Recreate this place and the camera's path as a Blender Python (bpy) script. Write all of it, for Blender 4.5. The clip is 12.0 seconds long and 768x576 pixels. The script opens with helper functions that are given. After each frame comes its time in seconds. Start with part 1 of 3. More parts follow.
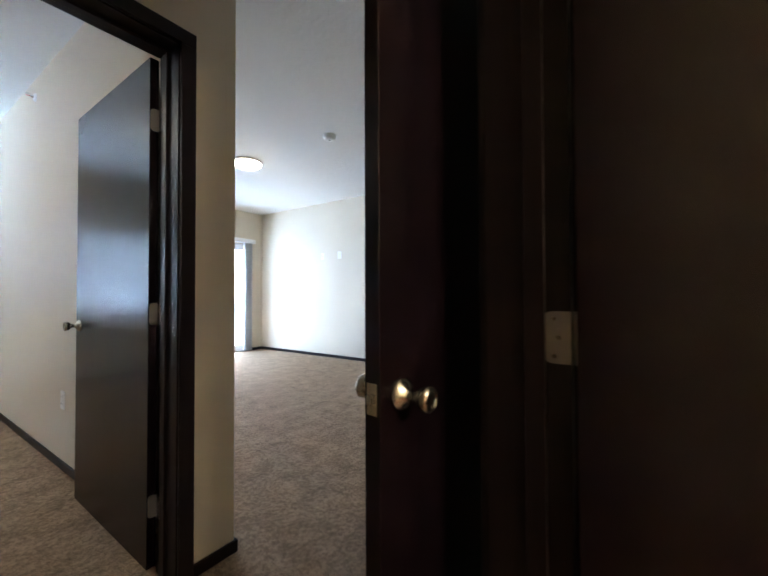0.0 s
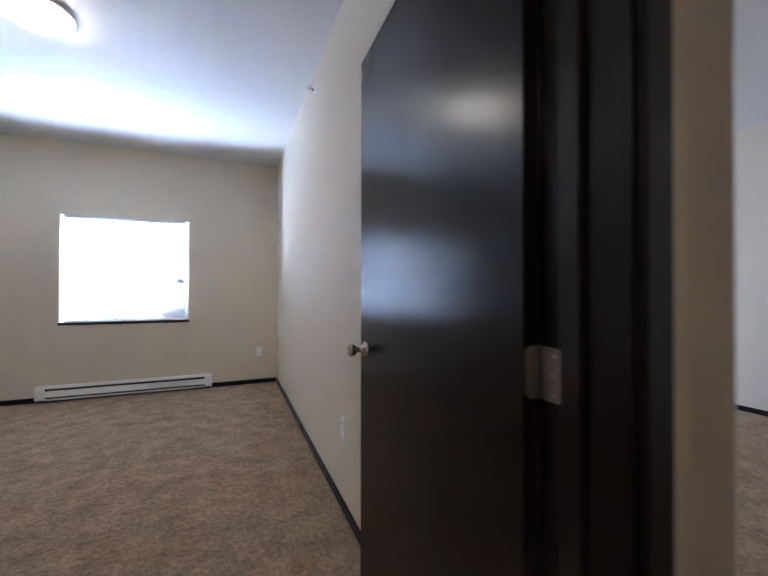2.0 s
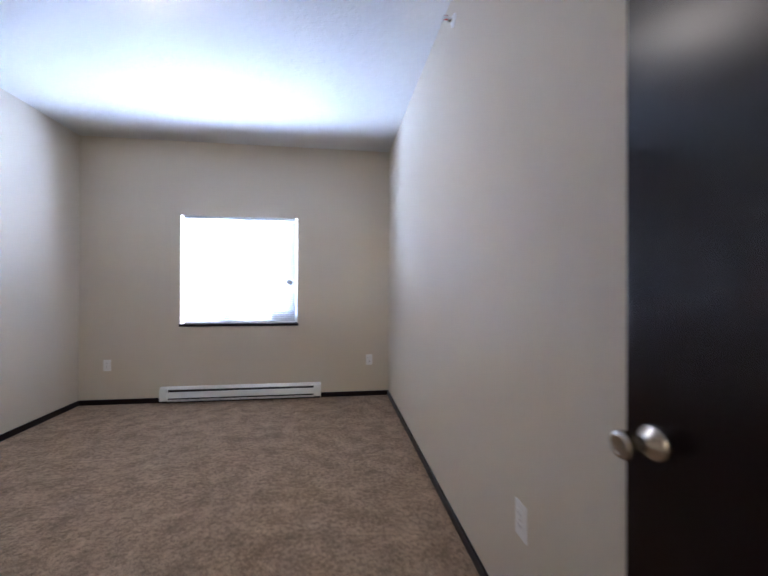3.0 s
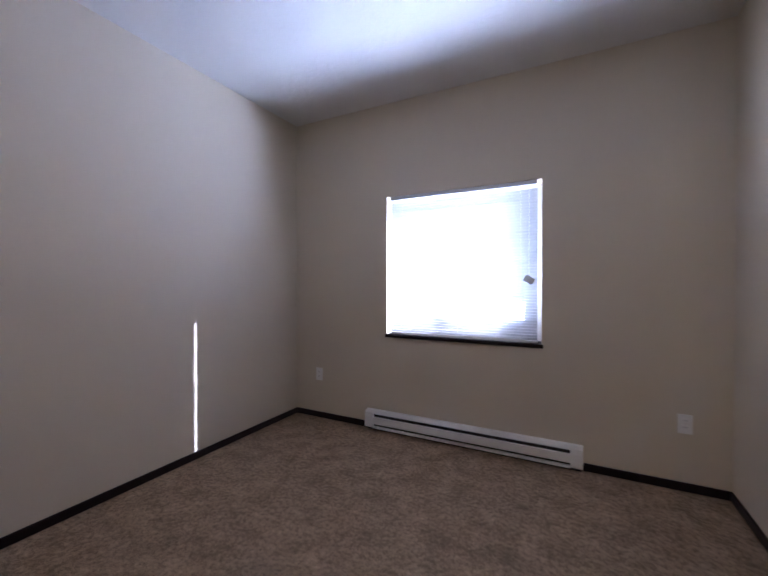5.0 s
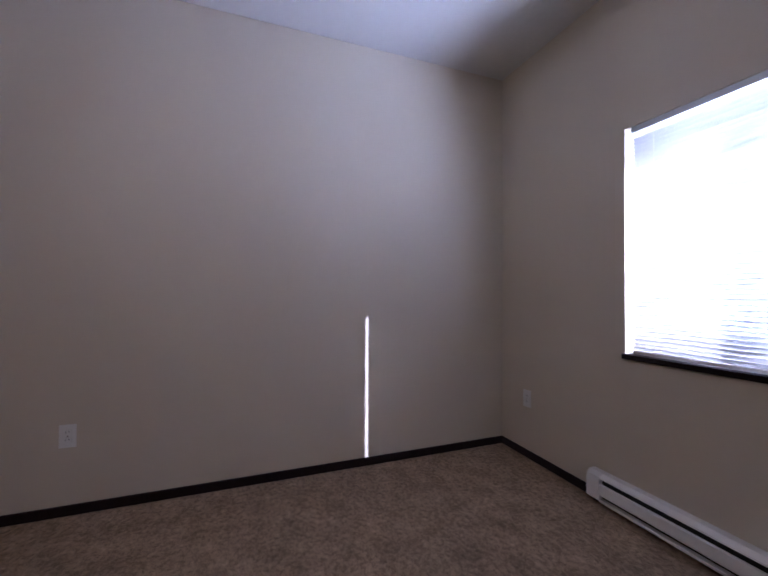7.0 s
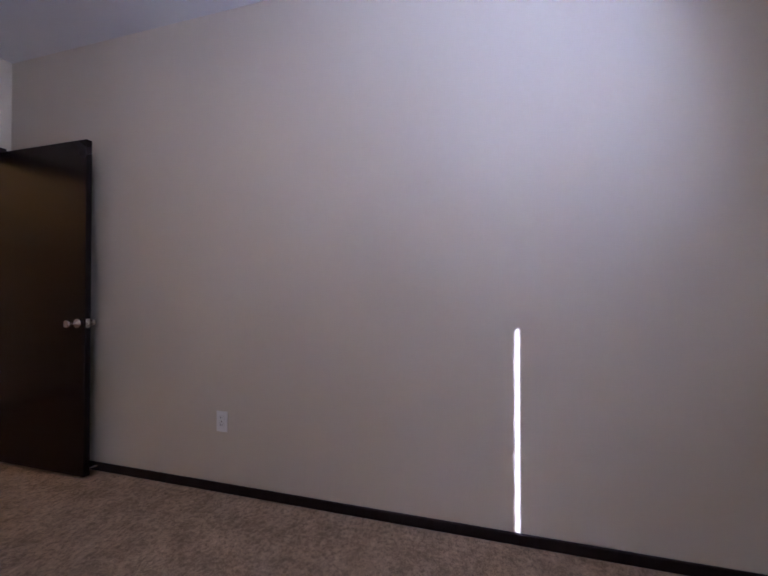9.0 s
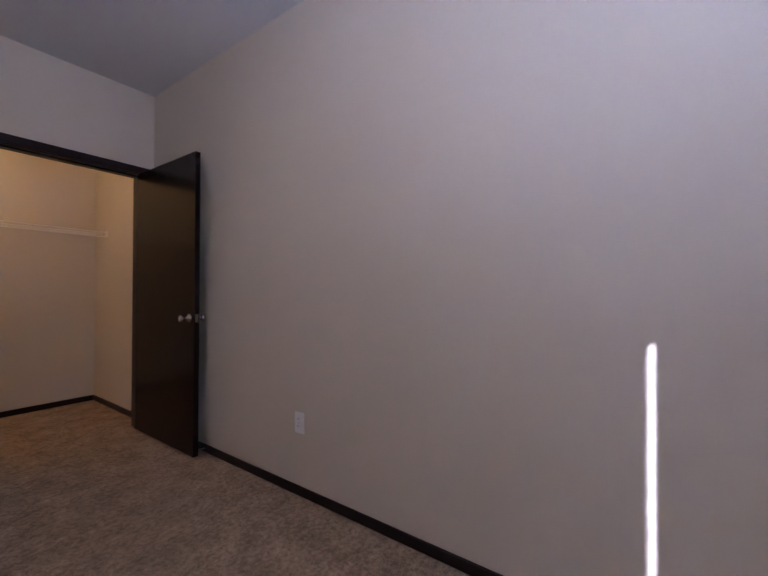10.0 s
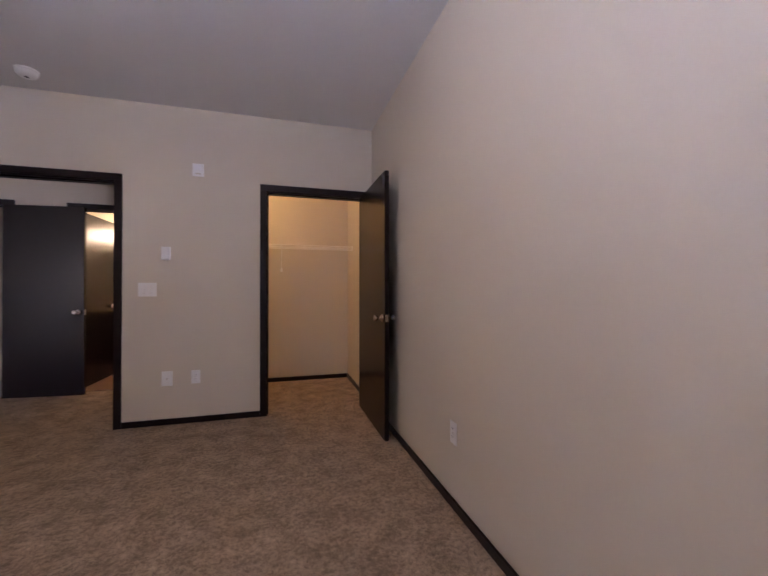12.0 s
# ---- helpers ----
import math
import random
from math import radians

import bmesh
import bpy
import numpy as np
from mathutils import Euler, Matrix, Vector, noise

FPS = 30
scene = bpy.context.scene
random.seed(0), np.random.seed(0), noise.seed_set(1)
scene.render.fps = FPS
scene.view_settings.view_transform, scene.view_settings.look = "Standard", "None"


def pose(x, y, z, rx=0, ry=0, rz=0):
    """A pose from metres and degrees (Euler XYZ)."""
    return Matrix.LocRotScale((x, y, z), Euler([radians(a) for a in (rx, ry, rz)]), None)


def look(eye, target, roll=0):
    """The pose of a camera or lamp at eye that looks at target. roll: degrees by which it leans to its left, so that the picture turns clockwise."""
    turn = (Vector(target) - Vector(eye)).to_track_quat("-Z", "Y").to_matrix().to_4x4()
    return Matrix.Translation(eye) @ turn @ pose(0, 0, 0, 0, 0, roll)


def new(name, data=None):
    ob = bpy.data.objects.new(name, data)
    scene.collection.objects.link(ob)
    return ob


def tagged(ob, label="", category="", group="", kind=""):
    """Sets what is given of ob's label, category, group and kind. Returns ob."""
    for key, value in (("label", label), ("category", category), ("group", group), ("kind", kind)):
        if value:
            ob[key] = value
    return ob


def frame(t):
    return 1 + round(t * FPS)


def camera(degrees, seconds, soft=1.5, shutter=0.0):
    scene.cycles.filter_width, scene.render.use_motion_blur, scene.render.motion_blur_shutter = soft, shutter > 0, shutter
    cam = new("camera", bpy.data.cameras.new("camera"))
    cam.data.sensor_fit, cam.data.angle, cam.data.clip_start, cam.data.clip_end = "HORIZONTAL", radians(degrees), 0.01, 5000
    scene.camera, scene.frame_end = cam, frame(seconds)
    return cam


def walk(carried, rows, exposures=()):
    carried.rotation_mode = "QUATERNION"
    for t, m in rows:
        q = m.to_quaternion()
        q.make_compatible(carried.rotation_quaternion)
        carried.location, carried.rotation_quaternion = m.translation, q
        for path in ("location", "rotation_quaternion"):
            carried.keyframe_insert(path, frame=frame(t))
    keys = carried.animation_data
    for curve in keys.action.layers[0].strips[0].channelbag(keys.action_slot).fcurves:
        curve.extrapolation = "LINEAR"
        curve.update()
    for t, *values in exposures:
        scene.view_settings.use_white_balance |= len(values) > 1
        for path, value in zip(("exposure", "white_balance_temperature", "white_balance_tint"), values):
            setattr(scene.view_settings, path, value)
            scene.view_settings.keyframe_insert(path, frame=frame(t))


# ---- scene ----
EXPOSURES = [(0.0, 4.25, 5050, 7), (1.0, 3.95, 5300, 12), (1.6, 3.82, 5150, 14), (2.5, 4.0, 4900, 17), (3.5, 3.55, 5050, 22), (5.0, 2.88, 5180, 29), (7.0, 2.7, 5150, 35), (9.0, 3.25, 5100, 35), (10.5, 3.15, 5450, 36), (11.5, 3.32, 5900, 37), (12.0, 3.62, 5700, 35)]
LAMP, LAMP_LIVING, LAMP_CLOSET, LAMP_BATH = 2.8, 1.2, 6.0, 9.5
cam = camera(92.2, 12.0, soft=1.6, shutter=0.3)
PATH = [
    (0, (2.385, -1.584, 1.094), (4.031, -0.448, 1.13), -0.2),
    (0.5, (2.51, -1.369, 1.111), (3.993, -0.028, 1.144), -0.1),
    (0.8, (2.55, -1.225, 1.103), (3.919, 0.233, 1.146), 0.1),
    (1, (2.613, -1.121, 1.126), (3.888, 0.42, 1.157), 0.2),
    (1.5, (2.623, -0.829, 1.121), (3.655, 0.884, 1.148), 0.6),
    (2, (2.605, -0.466, 1.157), (3.378, 1.379, 1.172), 0.1),
    (2.5, (2.601, -0.116, 1.176), (3.138, 1.811, 1.19), 0.1),
    (3, (2.551, 0.294, 1.191), (2.823, 2.275, 1.196), 0.2),
    (5, (2.368, 1.655, 1.23), (1.45, 3.431, 1.21), 0.0),
    (5.5, (2.325, 1.934, 1.229), (1.095, 3.511, 1.205), -0.1),
    (6, (2.294, 2.177, 1.211), (0.795, 3.5, 1.211), 0.3),
    (6.5, (2.315, 2.408, 1.162), (0.605, 3.444, 1.185), 0.2),
    (7, (2.3, 2.607, 1.12), (0.427, 3.308, 1.145), 0.2),
    (9, (1.764, 3.235, 1.126), (-0.158, 2.683, 1.148), 0.0),
    (9.5, (1.609, 3.311, 1.126), (-0.202, 2.463, 1.134), 0.2),
    (10, (1.411, 3.329, 1.121), (-0.227, 2.182, 1.139), 0.2),
    (10.5, (1.226, 3.358, 1.116), (-0.186, 1.941, 1.134), -0.1),
    (11, (1.136, 3.42, 1.119), (-0.03, 1.795, 1.132), 0.1),
    (11.5, (1.031, 3.507, 1.119), (0.160, 1.707, 1.138), 0.0),
    (12, (0.897, 3.555, 1.149), (0.343, 1.633, 1.161), -0.0),
]
walk(cam, [(t, look(eye, target, roll)) for t, eye, target, roll in PATH], EXPOSURES)

# ---- world, sun and large lights ----
SUN_TO = Vector((0.909, 1.0, 0.737)).normalized()      # from the room towards the sun
world = bpy.data.worlds.new("world")
scene.world = world
world.use_nodes = True
sky = world.node_tree.nodes.new("ShaderNodeTexSky")
sky.sky_type, sky.sun_disc = "NISHITA", False
sky.sun_elevation = math.asin(SUN_TO.z)
sky.sun_rotation = math.atan2(SUN_TO.x, SUN_TO.y)
world.node_tree.links.new(sky.outputs[0], world.node_tree.nodes["Background"].inputs[0])
world.node_tree.nodes["Background"].inputs[1].default_value = 0.05

sun_data = bpy.data.lights.new("sun", "SUN")
sun_data.energy, sun_data.angle, sun_data.color = 2.4, radians(0.5), (0.98, 0.98, 1.0)
sun = new("sun", sun_data)
sun.matrix_world = look(SUN_TO * 30, (0, 0, 0))


def daylight_fill(name, m, width, height, watts):
    """An added area lamp outside an opening, in place of daylight."""
    data = bpy.data.lights.new(name, "AREA")
    data.shape, data.size, data.size_y, data.energy, data.color = "RECTANGLE", width, height, watts, (0.74, 0.86, 1.0)
    ob = new(name, data)
    ob.matrix_world = m
    return ob


# added low lamp in place of ground glare, much wider than the window
daylight_fill("window_glare_lamp", look((1.45, 5.25, 0.50), (1.45, 4.25, 0.75)), 5.2, 1.2, 125)
# stands in for the sky, turned towards the living room's east wall
daylight_fill("patio_sky_lamp", look((5.75, 5.40, 1.25), (7.0, 4.2, 1.25)), 1.3, 1.6, 6)
# added to brighten the far room through a made-up opening
daylight_fill("far_room_fill_lamp", look((8.9, 5.1, 1.4), (8.9, 0, 1.4)), 1.2, 1.1, 5)


# ---- materials ----
def material(name, color, rough=0.5, metal=0.0, var=0.06, grain=60.0, bump=0.0, bump_scale=200.0, stain=0.04, coat=0.0, spec=0.5):
    """A procedural surface: base colour varied at two scales, a fine relief, uneven gloss."""
    mat = bpy.data.materials.new(name)
    mat.use_nodes = True
    nt = mat.node_tree
    b = nt.nodes["Principled BSDF"]
    geo = nt.nodes.new("ShaderNodeTexCoord")
    fine, wide = nt.nodes.new("ShaderNodeTexNoise"), nt.nodes.new("ShaderNodeTexNoise")
    fine.inputs["Scale"].default_value, fine.inputs["Detail"].default_value = grain, 4
    wide.inputs["Scale"].default_value, wide.inputs["Detail"].default_value = 1.3, 3
    for n in (fine, wide):
        nt.links.new(geo.outputs["Object"], n.inputs["Vector"])
    add = nt.nodes.new("ShaderNodeMath")
    add.operation = "MULTIPLY_ADD"
    nt.links.new(fine.outputs["Fac"], add.inputs[0])
    add.inputs[1].default_value, add.inputs[2].default_value = var * 2, 1 - var - stain
    more = nt.nodes.new("ShaderNodeMath")
    more.operation = "MULTIPLY_ADD"
    nt.links.new(wide.outputs["Fac"], more.inputs[0])
    more.inputs[1].default_value = stain * 2
    nt.links.new(add.outputs[0], more.inputs[2])
    mul = nt.nodes.new("ShaderNodeVectorMath")
    mul.operation = "SCALE"
    mul.inputs[0].default_value = color
    nt.links.new(more.outputs[0], mul.inputs["Scale"])
    nt.links.new(mul.outputs[0], b.inputs["Base Color"])
    gloss = nt.nodes.new("ShaderNodeMapRange")
    gloss.inputs[3].default_value, gloss.inputs[4].default_value = max(rough - 0.025, 0.02), min(rough + 0.025, 1)
    nt.links.new(wide.outputs["Fac"], gloss.inputs[0])
    nt.links.new(gloss.outputs[0], b.inputs["Roughness"])
    b.inputs["Metallic"].default_value = metal
    b.inputs["Coat Weight"].default_value = coat
    b.inputs["Specular IOR Level"].default_value = spec
    if bump:
        rel = nt.nodes.new("ShaderNodeTexNoise")
        rel.inputs["Scale"].default_value, rel.inputs["Detail"].default_value = bump_scale, 3
        nt.links.new(geo.outputs["Object"], rel.inputs["Vector"])
        bn = nt.nodes.new("ShaderNodeBump")
        bn.inputs["Strength"].default_value, bn.inputs["Distance"].default_value = bump, 0.004
        nt.links.new(rel.outputs["Fac"], bn.inputs["Height"])
        nt.links.new(bn.outputs[0], b.inputs["Normal"])
    return mat


def carpet_material():
    """Cut-pile carpet: tan and brown tufts, brushed patches, deep fine relief."""
    mat = material("carpet", (0.30, 0.235, 0.18), rough=0.95, var=0.0, stain=0.0, spec=0.1)
    nt = mat.node_tree
    b = nt.nodes["Principled BSDF"]
    geo = nt.nodes.new("ShaderNodeTexCoord")
    tuft, patch, fleck = (nt.nodes.new("ShaderNodeTexNoise") for _ in range(3))
    for n, s, d in ((tuft, 260, 2), (patch, 7.0, 7), (fleck, 42, 9)):
        n.inputs["Scale"].default_value, n.inputs["Detail"].default_value = s, d
        nt.links.new(geo.outputs["Object"], n.inputs["Vector"])
    fleck.inputs["Roughness"].default_value, patch.inputs["Roughness"].default_value = 0.74, 0.68
    ramp = nt.nodes.new("ShaderNodeValToRGB")
    e = ramp.color_ramp.elements
    e[0].position, e[0].color = 0.40, (0.160, 0.115, 0.075, 1)
    e[1].position, e[1].color = 0.61, (0.51, 0.368, 0.242, 1)
    mix = nt.nodes.new("ShaderNodeMix")
    mix.data_type = "FLOAT"
    mix.inputs[0].default_value = 0.56
    nt.links.new(tuft.outputs["Fac"], mix.inputs[2])
    nt.links.new(fleck.outputs["Fac"], mix.inputs[3])
    nt.links.new(mix.outputs[0], ramp.inputs[0])
    shade = nt.nodes.new("ShaderNodeMapRange")
    shade.inputs[1].default_value, shade.inputs[2].default_value = 0.3, 0.7
    shade.inputs[3].default_value, shade.inputs[4].default_value = 0.66, 1.36
    nt.links.new(patch.outputs["Fac"], shade.inputs[0])
    mul = nt.nodes.new("ShaderNodeVectorMath")
    mul.operation = "SCALE"
    nt.links.new(ramp.outputs[0], mul.inputs[0])
    nt.links.new(shade.outputs[0], mul.inputs["Scale"])
    nt.links.new(mul.outputs[0], b.inputs["Base Color"])
    bn = nt.nodes.new("ShaderNodeBump")
    bn.inputs["Strength"].default_value, bn.inputs["Distance"].default_value = 0.9, 0.012
    nt.links.new(mix.outputs[0], bn.inputs["Height"])
    nt.links.new(bn.outputs[0], b.inputs["Normal"])
    return mat


def ceiling_material():
    """Off-white ceiling paint over a sprayed, knocked-down texture."""
    mat = material("ceiling_paint", (0.66, 0.64, 0.59), rough=0.85, var=0.02, stain=0.03)
    nt = mat.node_tree
    geo = nt.nodes.new("ShaderNodeTexCoord")
    blob = nt.nodes.new("ShaderNodeTexNoise")
    blob.inputs["Scale"].default_value, blob.inputs["Detail"].default_value = 15, 6
    nt.links.new(geo.outputs["Object"], blob.inputs["Vector"])
    flat = nt.nodes.new("ShaderNodeMapRange")
    flat.inputs[1].default_value, flat.inputs[2].default_value = 0.47, 0.58
    nt.links.new(blob.outputs["Fac"], flat.inputs[0])
    bn = nt.nodes.new("ShaderNodeBump")
    bn.inputs["Strength"].default_value, bn.inputs["Distance"].default_value = 0.24, 0.003
    nt.links.new(flat.outputs[0], bn.inputs["Height"])
    nt.links.new(bn.outputs[0], nt.nodes["Principled BSDF"].inputs["Normal"])
    return mat


def wood_material(name, dark, light, rough, along=(1.0, 1.0, 0.06), scale=60.0, bump=0.06, spec=0.5, brushed=0.0):
    """Stained wood with a straight grain and a satin lacquer; brushed: gloss drawn out across an upright grain."""
    mat = material(name, dark, rough=rough, var=0.0, stain=0.0, spec=spec)
    nt = mat.node_tree
    b = nt.nodes["Principled BSDF"]
    geo, mp, n = nt.nodes.new("ShaderNodeTexCoord"), nt.nodes.new("ShaderNodeMapping"), nt.nodes.new("ShaderNodeTexNoise")
    mp.inputs["Scale"].default_value = along
    if brushed:
        tangent = nt.nodes.new("ShaderNodeTangent")
        tangent.direction_type, tangent.axis = "RADIAL", "Z"
        nt.links.new(tangent.outputs[0], b.inputs["Tangent"])
        b.inputs["Anisotropic"].default_value = brushed
    n.inputs["Scale"].default_value, n.inputs["Detail"].default_value = scale, 5
    nt.links.new(geo.outputs["Object"], mp.inputs[0])
    nt.links.new(mp.outputs[0], n.inputs["Vector"])
    ramp = nt.nodes.new("ShaderNodeValToRGB")
    e = ramp.color_ramp.elements
    e[0].position, e[0].color = 0.32, (*dark, 1)
    e[1].position, e[1].color = 0.72, (*light, 1)
    nt.links.new(n.outputs["Fac"], ramp.inputs[0])
    nt.links.new(ramp.outputs[0], b.inputs["Base Color"])
    bn = nt.nodes.new("ShaderNodeBump")
    bn.inputs["Strength"].default_value, bn.inputs["Distance"].default_value = bump, 0.001
    nt.links.new(n.outputs["Fac"], bn.inputs["Height"])
    nt.links.new(bn.outputs[0], b.inputs["Normal"])
    return mat


def glow_material(name, color, strength):
    mat = bpy.data.materials.new(name)
    mat.use_nodes = True
    b = mat.node_tree.nodes["Principled BSDF"]
    b.inputs["Base Color"].default_value = (0.85, 0.84, 0.8, 1)
    b.inputs["Emission Color"].default_value = (*color, 1)
    b.inputs["Emission Strength"].default_value = strength
    return mat


def slat_material():
    """Thin white vinyl that lets some light through."""
    mat = material("blind_vinyl", (0.62, 0.62, 0.61), rough=0.36, var=0.02, stain=0.02)
    nt = mat.node_tree
    b, out = nt.nodes["Principled BSDF"], nt.nodes["Material Output"]
    tr, mix = nt.nodes.new("ShaderNodeBsdfTranslucent"), nt.nodes.new("ShaderNodeMixShader")
    tr.inputs[0].default_value = (0.54, 0.56, 0.58, 1)
    mix.inputs[0].default_value = SLAT_THROUGH
    nt.links.new(b.outputs[0], mix.inputs[1])
    nt.links.new(tr.outputs[0], mix.inputs[2])
    nt.links.new(mix.outputs[0], out.inputs[0])
    return mat


def glass_material():
    mat = bpy.data.materials.new("window_glass")
    mat.use_nodes = True
    b = mat.node_tree.nodes["Principled BSDF"]
    b.inputs["Transmission Weight"].default_value, b.inputs["Roughness"].default_value, b.inputs["IOR"].default_value = 1.0, 0.0, 1.45
    return mat


SLAT_THROUGH = 0.12
WALL = material("wall_paint", (0.625, 0.555, 0.432), rough=0.62, var=0.015, stain=0.02, grain=90, bump=0.05, bump_scale=150)
CEIL = ceiling_material()
CARPET = carpet_material()
DARK = wood_material("espresso_wood", (0.0062, 0.0028, 0.0045), (0.0095, 0.0045, 0.0068), 0.265, bump=0.012, spec=0.27, brushed=0.35)
TRIM = wood_material("espresso_trim", (0.009, 0.0046, 0.0054), (0.014, 0.0076, 0.0086), 0.38, bump=0.010, spec=0.25)
NICKEL = material("satin_nickel", (0.62, 0.59, 0.54), rough=0.24, metal=1.0, var=0.03, grain=300)
HINGE = material("hinge_nickel", (0.30, 0.28, 0.28), rough=0.5, metal=1.0, var=0.05, grain=200)
PLATE = material("white_plastic", (0.80, 0.79, 0.75), rough=0.35, var=0.01, stain=0.02)
CREAM = material("cream_plastic", (0.60, 0.55, 0.44), rough=0.4, var=0.02)
SLOT = material("dark_slot", (0.02, 0.02, 0.02), rough=0.6)
ENAMEL = material("white_enamel", (0.78, 0.77, 0.74), rough=0.38, var=0.02, stain=0.03)
VINYL_WHITE = material("white_vinyl", (0.80, 0.80, 0.79), rough=0.4, var=0.02, stain=0.03)
FLOOR_VINYL = wood_material("red_brown_vinyl", (0.14, 0.058, 0.026), (0.27, 0.125, 0.058), 0.38, along=(0.10, 1.0, 1.0), scale=26)
CHROME = material("chrome", (0.8, 0.8, 0.8), rough=0.12, metal=1.0, var=0.02)
RED = material("red_glass", (0.5, 0.03, 0.02), rough=0.2)
WIRE = material("white_wire", (0.82, 0.81, 0.77), rough=0.4)
SLAT = slat_material()
TAG = material("grey_card", (0.66, 0.66, 0.70), rough=0.5)
GLASS = glass_material()
GLOW = glow_material("lamp_glass", (1.0, 0.80, 0.53), LAMP)
GLOW_LIVING = glow_material("living_lamp_glass", (1.0, 0.80, 0.52), LAMP_LIVING)
GLOW_CLOSET = glow_material("closet_lamp_glass", (1.0, 0.63, 0.23), LAMP_CLOSET)
GLOW_BATH = glow_material("bath_lamp_glass", (1.0, 0.74, 0.40), LAMP_BATH)
STONE = material("counter_laminate", (0.48, 0.36, 0.24), rough=0.3, var=0.2, grain=120)
MIRROR = material("mirror_silver", (0.9, 0.9, 0.9), rough=0.02, metal=1.0, var=0.0, stain=0.0)
PAVING = material("concrete_paving", (0.17, 0.165, 0.16), rough=0.9, var=0.1, grain=30, stain=0.15)


# ---- building helpers ----
def boxes(*specs):
    """A bmesh of boxes, each (x0, x1, y0, y1, z0, z1)."""
    bm = bmesh.new()
    for x0, x1, y0, y1, z0, z1 in specs:
        v = [bm.verts.new(p) for p in ((x0, y0, z0), (x1, y0, z0), (x1, y1, z0), (x0, y1, z0), (x0, y0, z1), (x1, y0, z1), (x1, y1, z1), (x0, y1, z1))]
        for f in ((0, 3, 2, 1), (4, 5, 6, 7), (0, 1, 5, 4), (1, 2, 6, 5), (2, 3, 7, 6), (3, 0, 4, 7)):
            bm.faces.new([v[i] for i in f])
    return bm


def bevelled(bm, width, segments=2):
    bmesh.ops.bevel(bm, geom=bm.edges[:], offset=width, segments=segments, profile=0.6, affect="EDGES")
    return bm


def lathe(profile, steps=28, axis="z"):
    """A turned shape from (radius, height) pairs."""
    bm = bmesh.new()
    rings = []
    for r, h in profile:
        ring = []
        for i in range(steps):
            a = 2 * math.pi * i / steps
            c, s = r * math.cos(a), r * math.sin(a)
            ring.append(bm.verts.new({"z": (c, s, h), "y": (c, h, s), "x": (h, c, s)}[axis]))
        rings.append(ring)
    for p, q in zip(rings, rings[1:]):
        for i in range(steps):
            j = (i + 1) % steps
            bm.faces.new((p[i], p[j], q[j], q[i]))
    bm.faces.new(rings[0][::-1])
    bm.faces.new(rings[-1])
    bmesh.ops.recalc_face_normals(bm, faces=bm.faces[:])
    return bm


def extruded(profile, x0, x1):
    """A closed (y, z) outline drawn out along x."""
    bm = bmesh.new()
    a = [bm.verts.new((x0, y, z)) for y, z in profile]
    b = [bm.verts.new((x1, y, z)) for y, z in profile]
    n = len(profile)
    for i in range(n):
        bm.faces.new((a[i], a[(i + 1) % n], b[(i + 1) % n], b[i]))
    bm.faces.new(a[::-1])
    bm.faces.new(b)
    bmesh.ops.recalc_face_normals(bm, faces=bm.faces[:])
    return bm


def moved(bm, m):
    bmesh.ops.transform(bm, matrix=m, verts=bm.verts[:])
    return bm


def mesh_of(name, bm, mat, smooth=False):
    me = bpy.data.meshes.new(name)
    bm.to_mesh(me)
    bm.free()
    me.materials.append(mat)
    if smooth:
        me.shade_smooth()
        me.set_sharp_from_angle(angle=radians(40))
    return me


def part(name, bm, mat, parent, label="", smooth=False):
    ob = new(name, mesh_of(name, bm, mat, smooth))
    ob.parent = parent
    return tagged(ob, label)


def thing(name, m, label, category, group="", kind=""):
    ob = new(name)
    ob.empty_display_size = 0.1
    ob.matrix_world = m
    return tagged(ob, label, category, group, kind)


def structure(name, bm, mat, label, category):
    return tagged(new(name, mesh_of(name, bm, mat)), label, category, kind="structure")


def wall_with(a0, a1, b0, b1, top, holes, along="x"):
    """Boxes of a wall that runs along one axis from a0 to a1, b0 to b1 thick, with holes (a0, a1, z0, z1) in order."""
    out, at = [], a0
    for h0, h1, z0, z1 in holes:
        out.append((at, h0, 0, top))
        if z0 > 0:
            out.append((h0, h1, 0, z0))
        out.append((h0, h1, z1, top))
        at = h1
    out.append((at, a1, 0, top))
    if along == "x":
        return boxes(*[(p, q, b0, b1, z0, z1) for p, q, z0, z1 in out])
    return boxes(*[(b0, b1, p, q, z0, z1) for p, q, z0, z1 in out])


# ---- large structure ----
W, D, H = 3.17, 4.42, 2.735          # the bedroom
T = 0.146                            # inner walls
JAMB, HEAD = 0.018, 2.055            # door frames: lining, clear height
E1 = (2.200, 3.091)                  # bedroom doorway, clear
C1 = (0.094, 0.988)                  # closet doorway
B1 = (2.310, 3.073)                  # bathroom doorway
P1 = (3.663, 4.430)                  # hall closet doorway
R1 = (7.341, 8.168)                  # far room doorway
HS = -1.345                          # hall side of the south wall
WIN = (0.966, 2.165, 0.81, 1.96)
PAT = (5.05, 6.93, 0.0, 2.10)
YP = 4.776                           # patio wall
XW, XE = 7.20, 8.45                  # far living wall, entry wall
YC = 1.25


def rough(o):
    return (o[0] - JAMB, o[1] + JAMB, 0, HEAD + JAMB)


